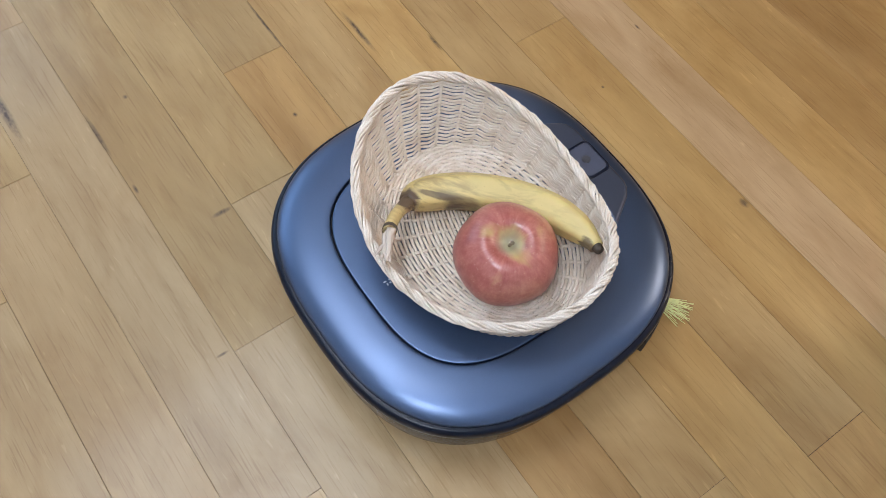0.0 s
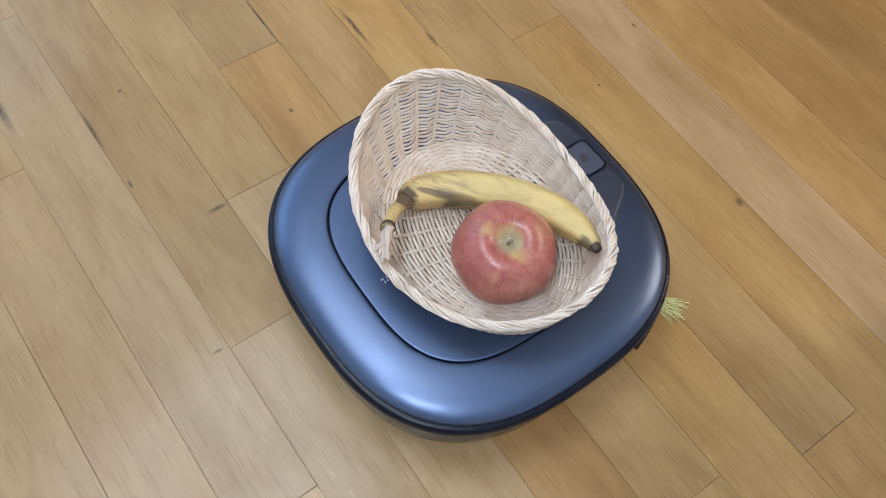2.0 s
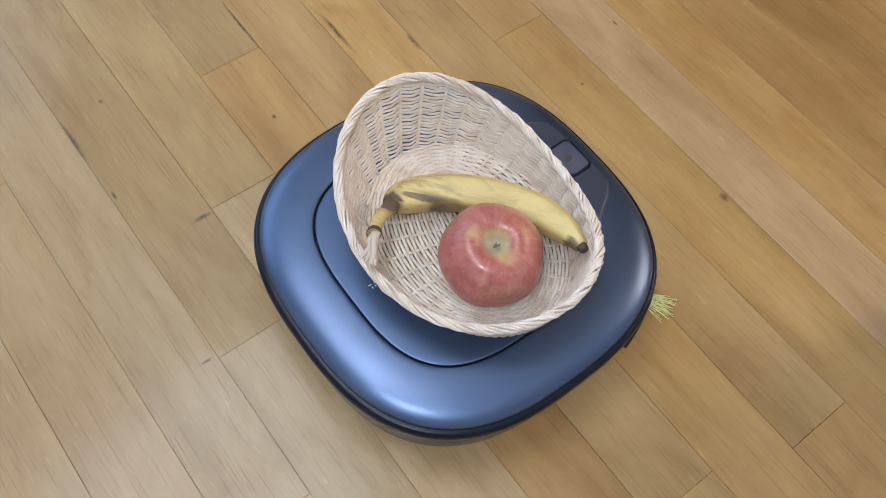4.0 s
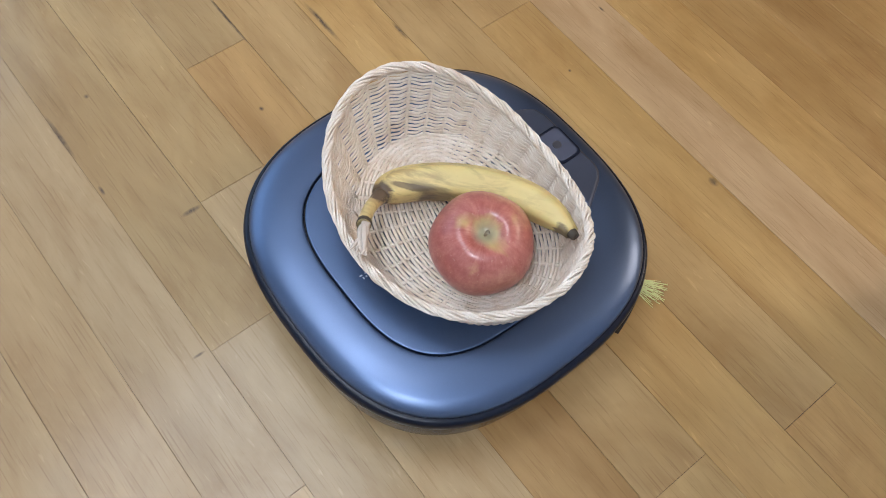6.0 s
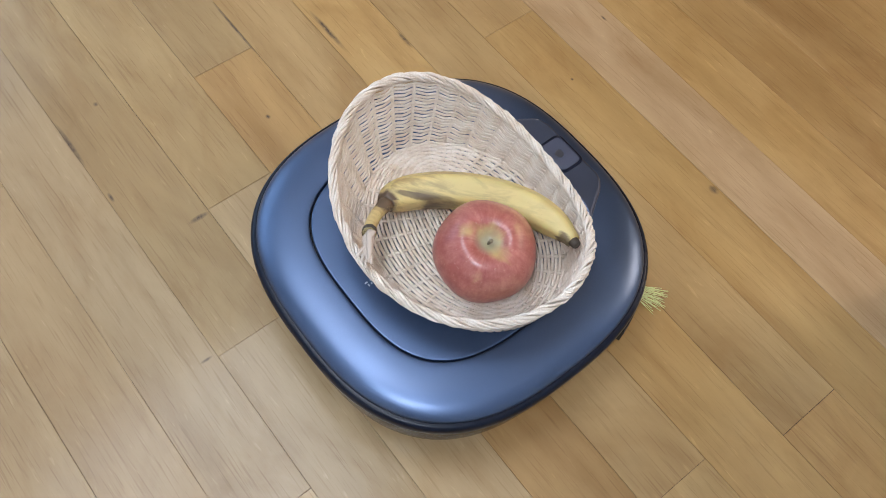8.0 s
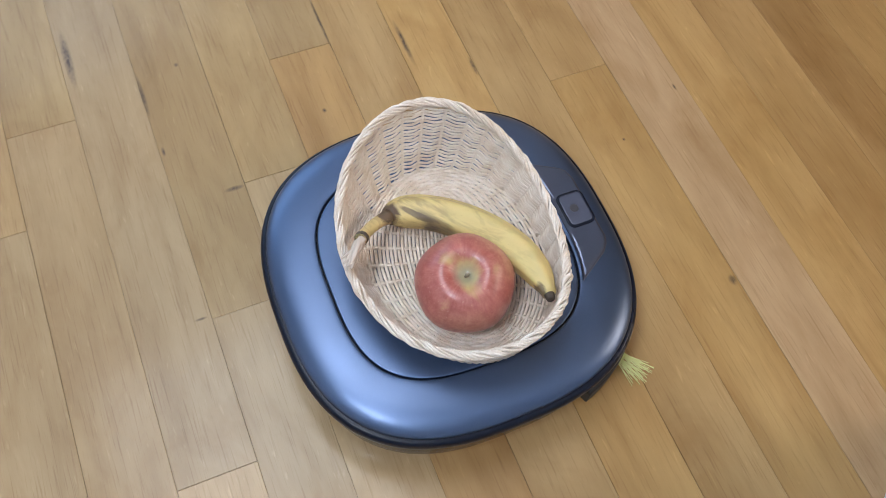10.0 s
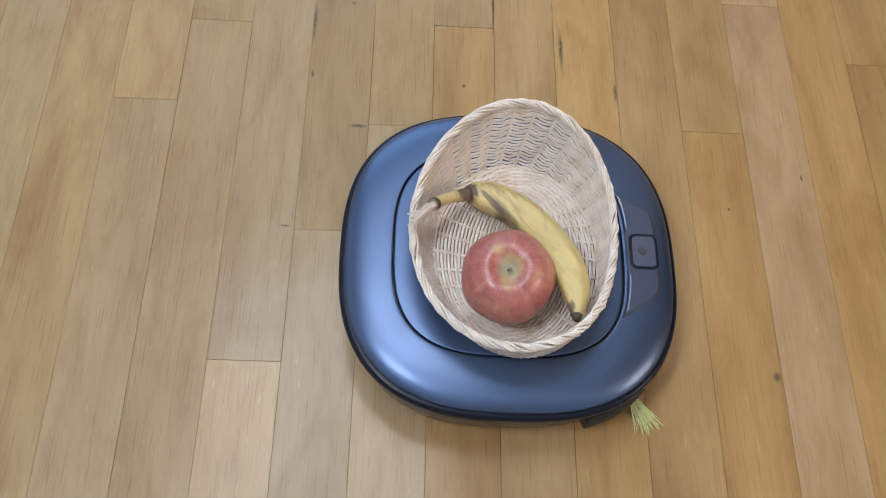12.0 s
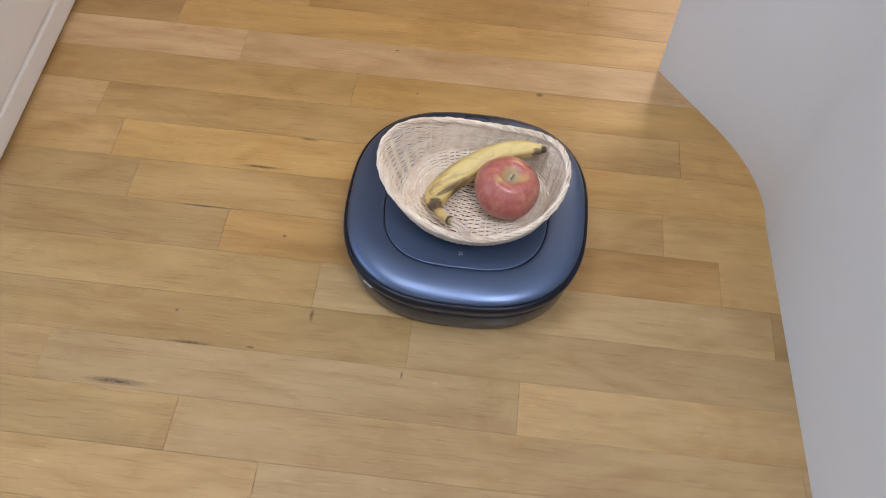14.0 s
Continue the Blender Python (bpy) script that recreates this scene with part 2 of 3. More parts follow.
def apple_material():
    m, N, L, b = material("apple_skin")
    tc = N.new("ShaderNodeTexCoord")
    obj = tc.outputs["Object"]
    sep = N.new("ShaderNodeSeparateXYZ")
    L.new(obj, sep.inputs[0])
    ang = math_of(N, L, "ARCTAN2", sep.outputs[1], sep.outputs[0])
    rad = math_of(N, L, "SQRT", math_of(N, L, "ADD", math_of(N, L, "POWER", sep.outputs[0], 2), math_of(N, L, "POWER", sep.outputs[1], 2)))
    comb = N.new("ShaderNodeCombineXYZ")
    L.new(math_of(N, L, "COSINE", ang), comb.inputs[0])
    L.new(math_of(N, L, "SINE", ang), comb.inputs[1])
    L.new(math_of(N, L, "MULTIPLY", sep.outputs[2], 9.0), comb.inputs[2])
    streak = noise_of(N, L, comb.outputs[0], 9.0, 6, 0.7, 0.4)
    broad = noise_of(N, L, comb.outputs[0], 1.6, 3)
    dots = noise_of(N, L, obj, 420.0, 1)
    red = mix(N, L, ramp(N, L, streak, [(0.25, (0, 0, 0)), (0.75, (1, 1, 1))]), (0.345, 0.082, 0.075), (0.47, 0.17, 0.135))
    blush = noise_of(N, L, obj, 26.0, 3, 0.5)
    red = mix(N, L, ramp(N, L, blush, [(0.5, (0, 0, 0)), (0.75, (0.55, 0.55, 0.55))]), red, (0.56, 0.30, 0.20))
    red = mix(N, L, 0.45, red, ramp(N, L, broad, [(0.32, (0.80, 0.68, 0.66)), (0.62, (1.12, 1.25, 1.2))]), "MULTIPLY")
    red = mix(N, L, 0.7, red, ramp(N, L, noise_of(N, L, obj, 130.0, 4, 0.7), [(0.36, (0.80, 0.66, 0.64)), (0.52, (1, 1, 1)), (0.66, (1.14, 1.32, 1.3))]), "MULTIPLY")
    red = mix(N, L, math_of(N, L, "MULTIPLY", ramp(N, L, dots, [(0.68, (0, 0, 0)), (0.75, (1, 1, 1))]), 0.2), red, (0.72, 0.52, 0.38))
    # yellow-green shoulder with uneven tongues round the stem
    up = ramp(N, L, math_of(N, L, "MULTIPLY", sep.outputs[2], 25.0), [(0.05, (0, 0, 0)), (0.4, (1, 1, 1))])
    tongue = math_of(N, L, "ADD", rad, math_of(N, L, "MULTIPLY", math_of(N, L, "SUBTRACT", noise_of(N, L, obj, 42.0, 3, 0.5, 0.4), 0.5), -0.075))
    k = ramp(N, L, math_of(N, L, "MULTIPLY", tongue, 20.0), [(0.05, (1, 1, 1)), (0.40, (0, 0, 0))])
    c = mix(N, L, math_of(N, L, "MULTIPLY", math_of(N, L, "MULTIPLY", k, up), 0.72), red, (0.56, 0.46, 0.16))
    k2 = ramp(N, L, math_of(N, L, "MULTIPLY", rad, 20.0), [(0.08, (1, 1, 1)), (0.24, (0, 0, 0))])
    c = mix(N, L, math_of(N, L, "MULTIPLY", k2, math_of(N, L, "MULTIPLY", up, 0.7)), c, (0.33, 0.34, 0.25))
    L.new(c, b.inputs["Base Color"])
    b.inputs["Roughness"].default_value = 0.37
    b.inputs["Coat Weight"].default_value, b.inputs["Coat Roughness"].default_value = 0.3, 0.2
    b.inputs["Subsurface Weight"].default_value, b.inputs["Subsurface Scale"].default_value = 0.06, 0.004
    bump(N, L, noise_of(N, L, obj, 90.0, 3), b, 0.05, 0.0006)
    return m


def banana_material(name, yellow, spots, bruises=()):
    m, N, L, b = material(name)
    geo = N.new("ShaderNodeNewGeometry")
    pos = geo.outputs["Position"]
    turned = node(N, "ShaderNodeVectorRotate", rotation_type="Z_AXIS")
    turned.inputs["Angle"].default_value = radians(-33)
    L.new(pos, turned.inputs["Vector"])
    n1 = noise_of(N, L, vec_of(N, L, "MULTIPLY", turned.outputs[0], (20.0, 85.0, 85.0)).outputs[0], 1.0, 5, 0.65, 0.6)
    n2 = noise_of(N, L, pos, 14.0, 4, 0.6)
    n3 = noise_of(N, L, pos, 420.0, 2)
    c = mix(N, L, n2, tuple(v * 0.82 for v in yellow), tuple(min(1, v * 1.1) for v in yellow))
    sep = N.new("ShaderNodeSeparateXYZ")
    L.new(pos, sep.inputs[0])
    # bruised brown towards the stem half
    along = ramp(N, L, math_of(N, L, "ADD", math_of(N, L, "MULTIPLY", math_of(N, L, "ADD", sep.outputs[0], sep.outputs[1]), -4.0), 0.62), [(0.0, (0.12, 0.12, 0.12)), (0.85, (1, 1, 1))])
    blot = ramp(N, L, n1, [(0.47, (0, 0, 0)), (0.62, (1, 1, 1))])
    k = math_of(N, L, "MULTIPLY", math_of(N, L, "MULTIPLY", blot, along), spots, True)
    c = mix(N, L, math_of(N, L, "MULTIPLY", k, 0.8), c, (0.23, 0.145, 0.07))
    # single bruises: centre, direction and half sizes, ragged by the grain
    for cx, cy, cz, turn, a, w, h, ink in bruises:
        d = vec_of(N, L, "SUBTRACT", pos, (cx, cy, cz)).outputs[0]
        rot = node(N, "ShaderNodeVectorRotate", rotation_type="Z_AXIS")
        rot.inputs["Angle"].default_value = radians(-turn)
        L.new(d, rot.inputs["Vector"])
        ln = node(N, "ShaderNodeVectorMath", operation="LENGTH")
        L.new(vec_of(N, L, "MULTIPLY", rot.outputs[0], (1 / a, 1 / w, 1 / h)).outputs[0], ln.inputs[0])
        edge = math_of(N, L, "ADD", ln.outputs["Value"], math_of(N, L, "MULTIPLY", math_of(N, L, "SUBTRACT", n1, 0.5), 1.5))
        c = mix(N, L, math_of(N, L, "MULTIPLY", ramp(N, L, edge, [(0.65, (1, 1, 1)), (0.92, (0, 0, 0))]), ink), c, (0.115, 0.075, 0.046))
    fleck = ramp(N, L, n3, [(0.70, (0, 0, 0)), (0.78, (1, 1, 1))])
    c = mix(N, L, math_of(N, L, "MULTIPLY", fleck, 0.35), c, (0.2, 0.12, 0.05))
    L.new(c, b.inputs["Base Color"])
    b.inputs["Roughness"].default_value = 0.5
    b.inputs["Subsurface Weight"].default_value, b.inputs["Subsurface Scale"].default_value = 0.06, 0.003
    bump(N, L, n1, b, 0.15, 0.0008)
    return m


WOOD = wood_material("oak_board")
WOOD_FAR = wood_material("oak_board_far", True)
SEAM = paint_material("board_joint_dirt", (0.055, 0.036, 0.022), 0.8)
WALL = paint_material("white_wallpaper", (0.70, 0.71, 0.74), 0.6, 420.0, 0.2)
TRIM = paint_material("white_skirting", (0.72, 0.72, 0.73), 0.4, 300.0, 0.05)
CEILING = paint_material("ceiling_paper", (0.66, 0.65, 0.63), 0.75)
# dark brown for the unseen north wall, so the shell mirrors less light
DARK_WALL = paint_material("dark_unseen_wall", (0.10, 0.075, 0.055), 0.5, 120.0, 0.1, 0.2)
SHELL = gloss_material("navy_metallic_paint", (0.086, 0.130, 0.240), 0.39, 0.9, 0.6, 0.06, 0.5, 0.28)
LID = gloss_material("navy_lid_paint", (0.086, 0.132, 0.245), 0.40, 0.9, 0.5, 0.06, 0.5, 0.27)
PLATE = gloss_material("navy_plate_paint", (0.105, 0.125, 0.19), 0.34, 0.85, 0.6, 0.06)
BAND = gloss_material("dark_navy_gloss", (0.004, 0.007, 0.018), 0.30, 0.0, 0.0, 0.0, 0.28)
BUMPER = gloss_material("smoked_bumper", (0.018, 0.021, 0.034), 0.2, 0.1, 0.15, 0.0, 0.4)
BLACK = gloss_material("black_rubber", (0.012, 0.013, 0.016), 0.5)
LENS = gloss_material("smoked_lens", (0.12, 0.135, 0.20), 0.26, 0.5, 0.8)
LENS_EYE = gloss_material("lens_eye", (0.045, 0.045, 0.055), 0.35, 0.0, 0.2)
PRINT = gloss_material("pale_print", (0.55, 0.62, 0.72), 0.4)
BRISTLE = gloss_material("yellow_green_bristle", (0.80, 0.83, 0.40), 0.45)
WICKER = wicker_material()
APPLE = apple_material()
STEM = paint_material("apple_stalk", (0.24, 0.20, 0.13), 0.7)
BRUISES = ((-0.042, -0.0480, 0.127, 60, 0.014, 0.015, 0.03, 1.0), (-0.014, -0.008, 0.124, 33, 0.040, 0.006, 0.02, 0.6),
           (-0.030, -0.022, 0.125, 45, 0.030, 0.0035, 0.02, 0.8), (0.092, 0.043, 0.148, -12, 0.012, 0.006, 0.02, 0.85))
PEEL = banana_material("banana_peel", (0.70, 0.55, 0.22), 0.7, BRUISES)
STALK = banana_material("banana_stalk", (0.60, 0.46, 0.20), 0.45, BRUISES[:1])
DARK_PEEL = paint_material("blackened_peel", (0.075, 0.055, 0.038), 0.6, 300, 0.3, 0.3)
TORN = paint_material("torn_dry_fibre", (0.60, 0.50, 0.42), 0.8, 300, 0.4, 0.2)
PVC = paint_material("window_profile", (0.78, 0.78, 0.78), 0.35)


def glass_material():
    m, N, L, b = material("window_glass")
    b.inputs["Transmission Weight"].default_value, b.inputs["Roughness"].default_value = 1.0, 0.0
    return m


def glow_material(name, color, power):
    m, N, L, b = material(name)
    b.inputs["Emission Color"].default_value, b.inputs["Emission Strength"].default_value = (*color, 1), power
    return m


GLASS = glass_material()
GLOW = glow_material("lamp_diffuser", (0.95, 0.97, 1.0), 4.5)


# ---------------------------------------------------------------- room shell
def slab(name, x0, y0, z0, x1, y1, z1, mat, label, category, bevel=0.0):
    ob = part(name, box_bm(x0, y0, z0, x1, y1, z1, bevel), mat, None)
    return tagged(ob, label, category, kind="structure")


T = 0.12
slab("wall_east", ROOM, -ROOM, 0, ROOM + T, ROOM, CEIL, WALL, "plain white papered wall closing the room", "wall")
slab("wall_south", -ROOM - T, -ROOM - T, 0, ROOM + T, -ROOM, CEIL, WALL, "plain white papered wall closing the room", "wall")
slab("ceiling", -ROOM - T, -ROOM - T, CEIL, ROOM + T, ROOM + T, CEIL + 0.1, CEILING, "plain off-white papered ceiling", "ceiling")


def wall_with_window(name, win_name, y0, y1, cx, half, z0, z1, label, mat, look_of, turn=0):
    bm = bmesh.new()
    end = ROOM + T if turn == 0 else ROOM
    for xa, za, xb, zb in ((-end, 0, cx - half, CEIL), (cx + half, 0, end, CEIL), (cx - half, 0, cx + half, z0), (cx - half, z1, cx + half, CEIL)):
        b2 = box_bm(xa, y0, za, xb, y1, zb)
        me = bpy.data.meshes.new("tmp")
        b2.to_mesh(me)
        b2.free()
        bm.from_mesh(me)
        bpy.data.meshes.remove(me)
    wall = tagged(part(name, bm, mat, None), look_of, "wall", kind="structure")
    wall.matrix_world = pose(0, 0, 0, 0, 0, turn)
    h = (z1 - z0) / 2
    win = tagged(empty(win_name, pose(0, 0, 0, 0, 0, turn) @ pose(cx, (y0 + y1) / 2, (z0 + z1) / 2)), label, "window", kind="structure")
    for xa, za, xb, zb in ((-half, -h, half, -h + 0.06), (-half, h - 0.06, half, h), (-half, -h + 0.062, -half + 0.06, h - 0.062), (half - 0.06, -h + 0.062, half, h - 0.062), (-0.03, -h + 0.062, 0.03, h - 0.062)):
        part("window_frame", box_bm(xa, -0.03, za, xb, 0.03, zb, 0.004), PVC, win)
    for xa, xb in ((-half + 0.062, -0.032), (0.032, half - 0.062)):
        g = part("pane", box_bm(xa, -0.004, -h + 0.062, xb, 0.004, h - 0.062), GLASS, win)
        g.visible_shadow = False


wall_with_window("wall_west", "window_1", -ROOM - T, -ROOM, 0.9, 1.0, 0.55, 2.15, "white framed window letting in cool daylight", WALL, "white papered wall with a window opening", -90)
# unseen wall, its dark colour added to shape reflections on the robot
wall_with_window("wall_north", "window_2", ROOM, ROOM + T, 1.0, 0.55, 0.95, 2.1, "white framed window letting in warm sunlight", DARK_WALL, "unseen wall with a window opening, made dark to dim the robot's reflections")


def prism_bm(points, z0, z1):
    bm = bmesh.new()
    low = [bm.verts.new((x, y, z0)) for x, y in points]
    high = [bm.verts.new((x, y, z1)) for x, y in points]
    bm.faces.new(low[::-1])
    bm.faces.new(high)
    for i in range(len(points)):
        j = (i + 1) % len(points)
        bm.faces.new((low[i], low[j], high[j], high[i]))
    return bm


# the partition beside the robot: a return from the east wall, a long face, a soft bend and a sharp free end
BEND = [(Vector((0.385, 0.276)) * (1 - u) ** 2 + Vector((0.466, 0.172)) * 2 * u * (1 - u) + Vector((0.4575, 0.078)) * u * u).to_tuple() for u in np.linspace(0, 1, 22)]
WALL_LINE = [(0.300, 0.386)] + BEND + [(0.487, -0.52), (ROOM, -0.52), (ROOM, -0.38), (0.627, -0.38), (0.597, 0.235), (0.411, 0.471)]
tagged(part("wall_partition", prism_bm(WALL_LINE, 0.0, CEIL), WALL, None), "smooth pale bluish-white wall ending in a sharp corner", "wall", kind="structure")


# white cabinet by the robot
def cabinet():
    thing = tagged(empty("white_cabinet", pose(-0.722, 0.0, 0, 0, 0, 1.5)), "tall glossy white cabinet standing on the board floor", "cabinet")
    part("plinth", box_bm(-0.50, 0.03, 0.0, -0.018, 1.18, 0.012), BLACK, thing, "dark recessed plinth")
    part("kick_panel", box_bm(-0.52, 0.01, 0.012, 0.0, 1.2, 0.062, 0.006), TRIM, thing, "white lower panel")
    part("body", box_bm(-0.52, 0.01, 0.066, -0.024, 1.2, 1.5, 0.006), TRIM, thing)
    for y0, y1 in ((0.012, 0.603), (0.607, 1.198)):
        d = part("door", box_bm(-0.022, y0, 0.066, 0.0, y1, 1.5, 0.005), TRIM, thing, "smooth white door")
        y = y1 - 0.05 if y0 < 0.3 else y0 + 0.05
        part("handle", box_bm(0.001, y - 0.008, 0.8, 0.018, y + 0.008, 1.0, 0.004), PVC, d)


cabinet()


# bodies of the unseen ceiling lamps, added to light the robot's shell
for lx, ly, wide, power in UNSEEN_LAMPS:
    h = wide / 2
    lamp = tagged(empty("unseen_ceiling_light", pose(lx, ly, CEIL)), "unseen square white ceiling light with a glowing diffuser, added to light the robot", "ceiling light", "ceiling lights of the room")
    part("frame", box_bm(-h - 0.04, -h - 0.04, -0.05, h + 0.04, h + 0.04, 0.0, 0.01), PVC, lamp)
    part("diffuser", box_bm(-h - 0.01, -h - 0.01, -0.072, h + 0.01, h + 0.01, -0.051, 0.008), GLOW, lamp, "glowing milky diffuser")


# ---------------------------------------------------------------- robot vacuum
ANG = np.linspace(0, 2 * np.pi, 120, endpoint=False)


def outline(a, b, n, cy=0.0, z=0.0):
    c, s = np.cos(ANG), np.sin(ANG)
    return np.stack([a * np.sign(c) * np.abs(c) ** (2 / n), cy + b * np.sign(s) * np.abs(s) ** (2 / n), np.full_like(c, z)], 1)


def rings_mesh(name, rings, mat, parent, label="", cap_top=False, cap_bottom=False, loop=False):
    n = len(rings[0])
    V = np.concatenate(rings)
    F = []
    k = len(rings)
    for i in range(k if loop else k - 1):
        i2 = (i + 1) % k
        for j in range(n):
            l = (j + 1) % n
            F.append((i * n + j, i * n + l, i2 * n + l, i2 * n + j))
    if cap_bottom:
        F.append(tuple(range(n))[::-1])
    if cap_top:
        F.append(tuple((k - 1) * n + j for j in range(n)))
    return mesh(name, V, F, mat, parent, label)


OA, OB, ON = 0.1556, 0.1562, 2.65
LA, LB, LN, LCY, LZ = 0.1034, 0.1048, 3.02, -0.0020, 0.1364


def out(d, z):
    return outline(OA - d, OB - d, ON, 0, z)


def lid_ring(d, z):
    return outline(LA + d, LB + d, LN, LCY, z)


# the robot, basket and fruit are drawn on a 0.305 m wide body standing at BASE, then enlarged to its true 0.34 m
GROW, BASE = 1.115, 0.056


def stand(x, y, z, *turn):
    return pose(x * GROW, y * GROW, (z - BASE) * GROW, *turn) @ Matrix.Scale(GROW, 4)


robot = tagged(empty("robot_vacuum", stand(0, 0, 0)), "dark navy metallic square robot vacuum standing on the board floor", "robot vacuum")
# painted top shell: from the lid groove out and down over the rounded shoulder
inner = lid_ring(0.0007, 0)
edge = out(0.0052, 0)
shell_rings = [inner + (0, 0, z) for z in (0.1318, 0.1364)] + [lid_ring(0.0009, 0.1369), lid_ring(0.0014, 0.1371), lid_ring(0.0020, 0.1372)]
for f, z in ((0.1, 0.1372), (0.3, 0.1369), (0.48, 0.1363), (0.62, 0.1354), (0.72, 0.1345), (0.80, 0.1334), (0.87, 0.1320), (0.92, 0.1307), (0.96, 0.1293), (0.985, 0.1281), (1.0, 0.1268)):
    shell_rings.append(inner * (1 - f) + edge * f + (0, 0, z))
shell_rings += [out(0.0053, 0.1256), out(0.007, 0.1250)]
rings_mesh("top_shell", shell_rings[::-1], SHELL, robot, "navy metallic painted top shell")
rings_mesh("rim_band", [out(0.012, 0.1005), out(0.0078, 0.1008), out(0.0068, 0.1014), out(0.0045, 0.1035), out(0.0018, 0.109), out(0.0004, 0.115), out(0.0, 0.1195), out(0.0006, 0.1222), out(0.0018, 0.1242), out(0.0032, 0.1249), out(0.0055, 0.1250)], BAND, robot, "glossy dark navy band under the top shell")
rings_mesh("bumper", [out(0.0150, 0.0572), out(0.0112, 0.0585), out(0.0086, 0.0660), out(0.0072, 0.0750), out(0.0065, 0.0840), out(0.0062, 0.0920), out(0.0062, 0.0985), out(0.014, 0.1002)], BUMPER, robot, "smoked grey glossy tapering lower body", cap_bottom=True)
rings_mesh("lid_groove", [lid_ring(-0.0016, 0.1325), lid_ring(0.0016, 0.1325), lid_ring(0.0016, 0.1318), lid_ring(-0.0016, 0.1318)][::-1], BLACK, robot, "thin black gap round the lid", loop=True)
lid_rings = [lid_ring(-0.0008, 0.1322), lid_ring(-0.0008, 0.1358), lid_ring(-0.0010, 0.1362), lid_ring(-0.0015, 0.1364), lid_ring(-0.0024, 0.13645)]
for s in (0.9, 0.7, 0.45, 0.2, 0.02):
    lid_rings.append(outline((LA - 0.002) * s, (LB - 0.002) * s, LN, LCY, 0.1364))
rings_mesh("lid", lid_rings, LID, robot, "flat navy square lid", cap_top=True)


def plate_bm(points, z0, z1, bevel):
    bm = bmesh.new()
    vs = [bm.verts.new((x, y, z0)) for x, y in points]
    f = bm.faces.new(vs)
    r = bmesh.ops.extrude_face_region(bm, geom=[f])
    top = [g for g in r["geom"] if isinstance(g, bmesh.types.BMVert)]
    for v in top:
        v.co.z = z1
    edges = [e for e in bm.edges if all(abs(v.co.z - z1) < 1e-6 for v in e.verts)]
    bmesh.ops.bevel(bm, geom=edges, offset=bevel, segments=3, affect="EDGES", profile=0.5)
    return bm


def rounded(x0, y0, x1, y1, r, n=6):
    pts = []
    for cx, cy, a0 in ((x1 - r, y1 - r, 0), (x0 + r, y1 - r, 90), (x0 + r, y0 + r, 180), (x1 - r, y0 + r, 270)):
        for i in range(n + 1):
            a = radians(a0 + 90 * i / n)
            pts.append((cx + r * math.cos(a), cy + r * math.sin(a)))
    return pts


# sensor plate behind the lid: wide at the lid, narrow towards the edge
arc = []
for x in np.linspace(0.0655, -0.0625, 15):
    arc.append((x, LCY + (LB + 0.0032) * (1 - (abs(x) / (LA + 0.0032)) ** LN) ** (1 / LN)))
plate = [(-0.0455, 0.1275), (-0.041, 0.1322), (-0.031, 0.1352), (0.033, 0.1358), (0.0395, 0.1335), (0.0465, 0.1272)] + arc
hump = part("sensor_plate", plate_bm(plate[::-1], 0.1325, 0.1400, 0.0030), PLATE, robot, "raised navy plate with a camera window")
part("window_frame", plate_bm(rounded(-0.0186, 0.1088, 0.0172, 0.1352, 0.0065), 0.1392, 0.1406, 0.0009), BAND, hump, "black frame of the camera window")
part("window", plate_bm(rounded(-0.0160, 0.1114, 0.0146, 0.1328, 0.0045), 0.1395, 0.1409, 0.0004), LENS, hump, "smoked square camera window")
part("lens", plate_bm([(-0.0012 + 0.0040 * math.cos(a), 0.1208 + 0.0040 * math.sin(a)) for a in np.linspace(0, 2 * math.pi, 24, endpoint=False)], 0.1403, 0.1412, 0.0002), LENS_EYE, hump, "dark round lens")

# small pale print at the front of the lid and on the band
for x, y, w, h in ((-0.0022, -0.0872, 0.0012, 0.0026), (0.0008, -0.0866, 0.0022, 0.0010), (0.0006, -0.0838, 0.0014, 0.0014), (-0.0022, -0.0832, 0.0014, 0.0010)):
    part("printed_mark", box_bm(x - w / 2, y - h / 2, 0.1360, x + w / 2, y + h / 2, 0.13655), PRINT, robot, "tiny pale printed bar")
for k in range(4):
    a = radians(228 + 1.6 * k)
    c, s = math.cos(a), math.sin(a)
    x, y = OA * math.copysign(abs(c) ** (2 / ON), c), OB * math.copysign(abs(s) ** (2 / ON), s)
    b = part("printed_mark", box_bm(-0.0009, -0.0012, -0.0035, 0.0009, 0.0012, 0.0035), PRINT, robot, "tiny pale printed bar")
    b.matrix_local = pose(x * 0.988, y * 0.988, 0.109, 20, 0, math.degrees(a) + 90)


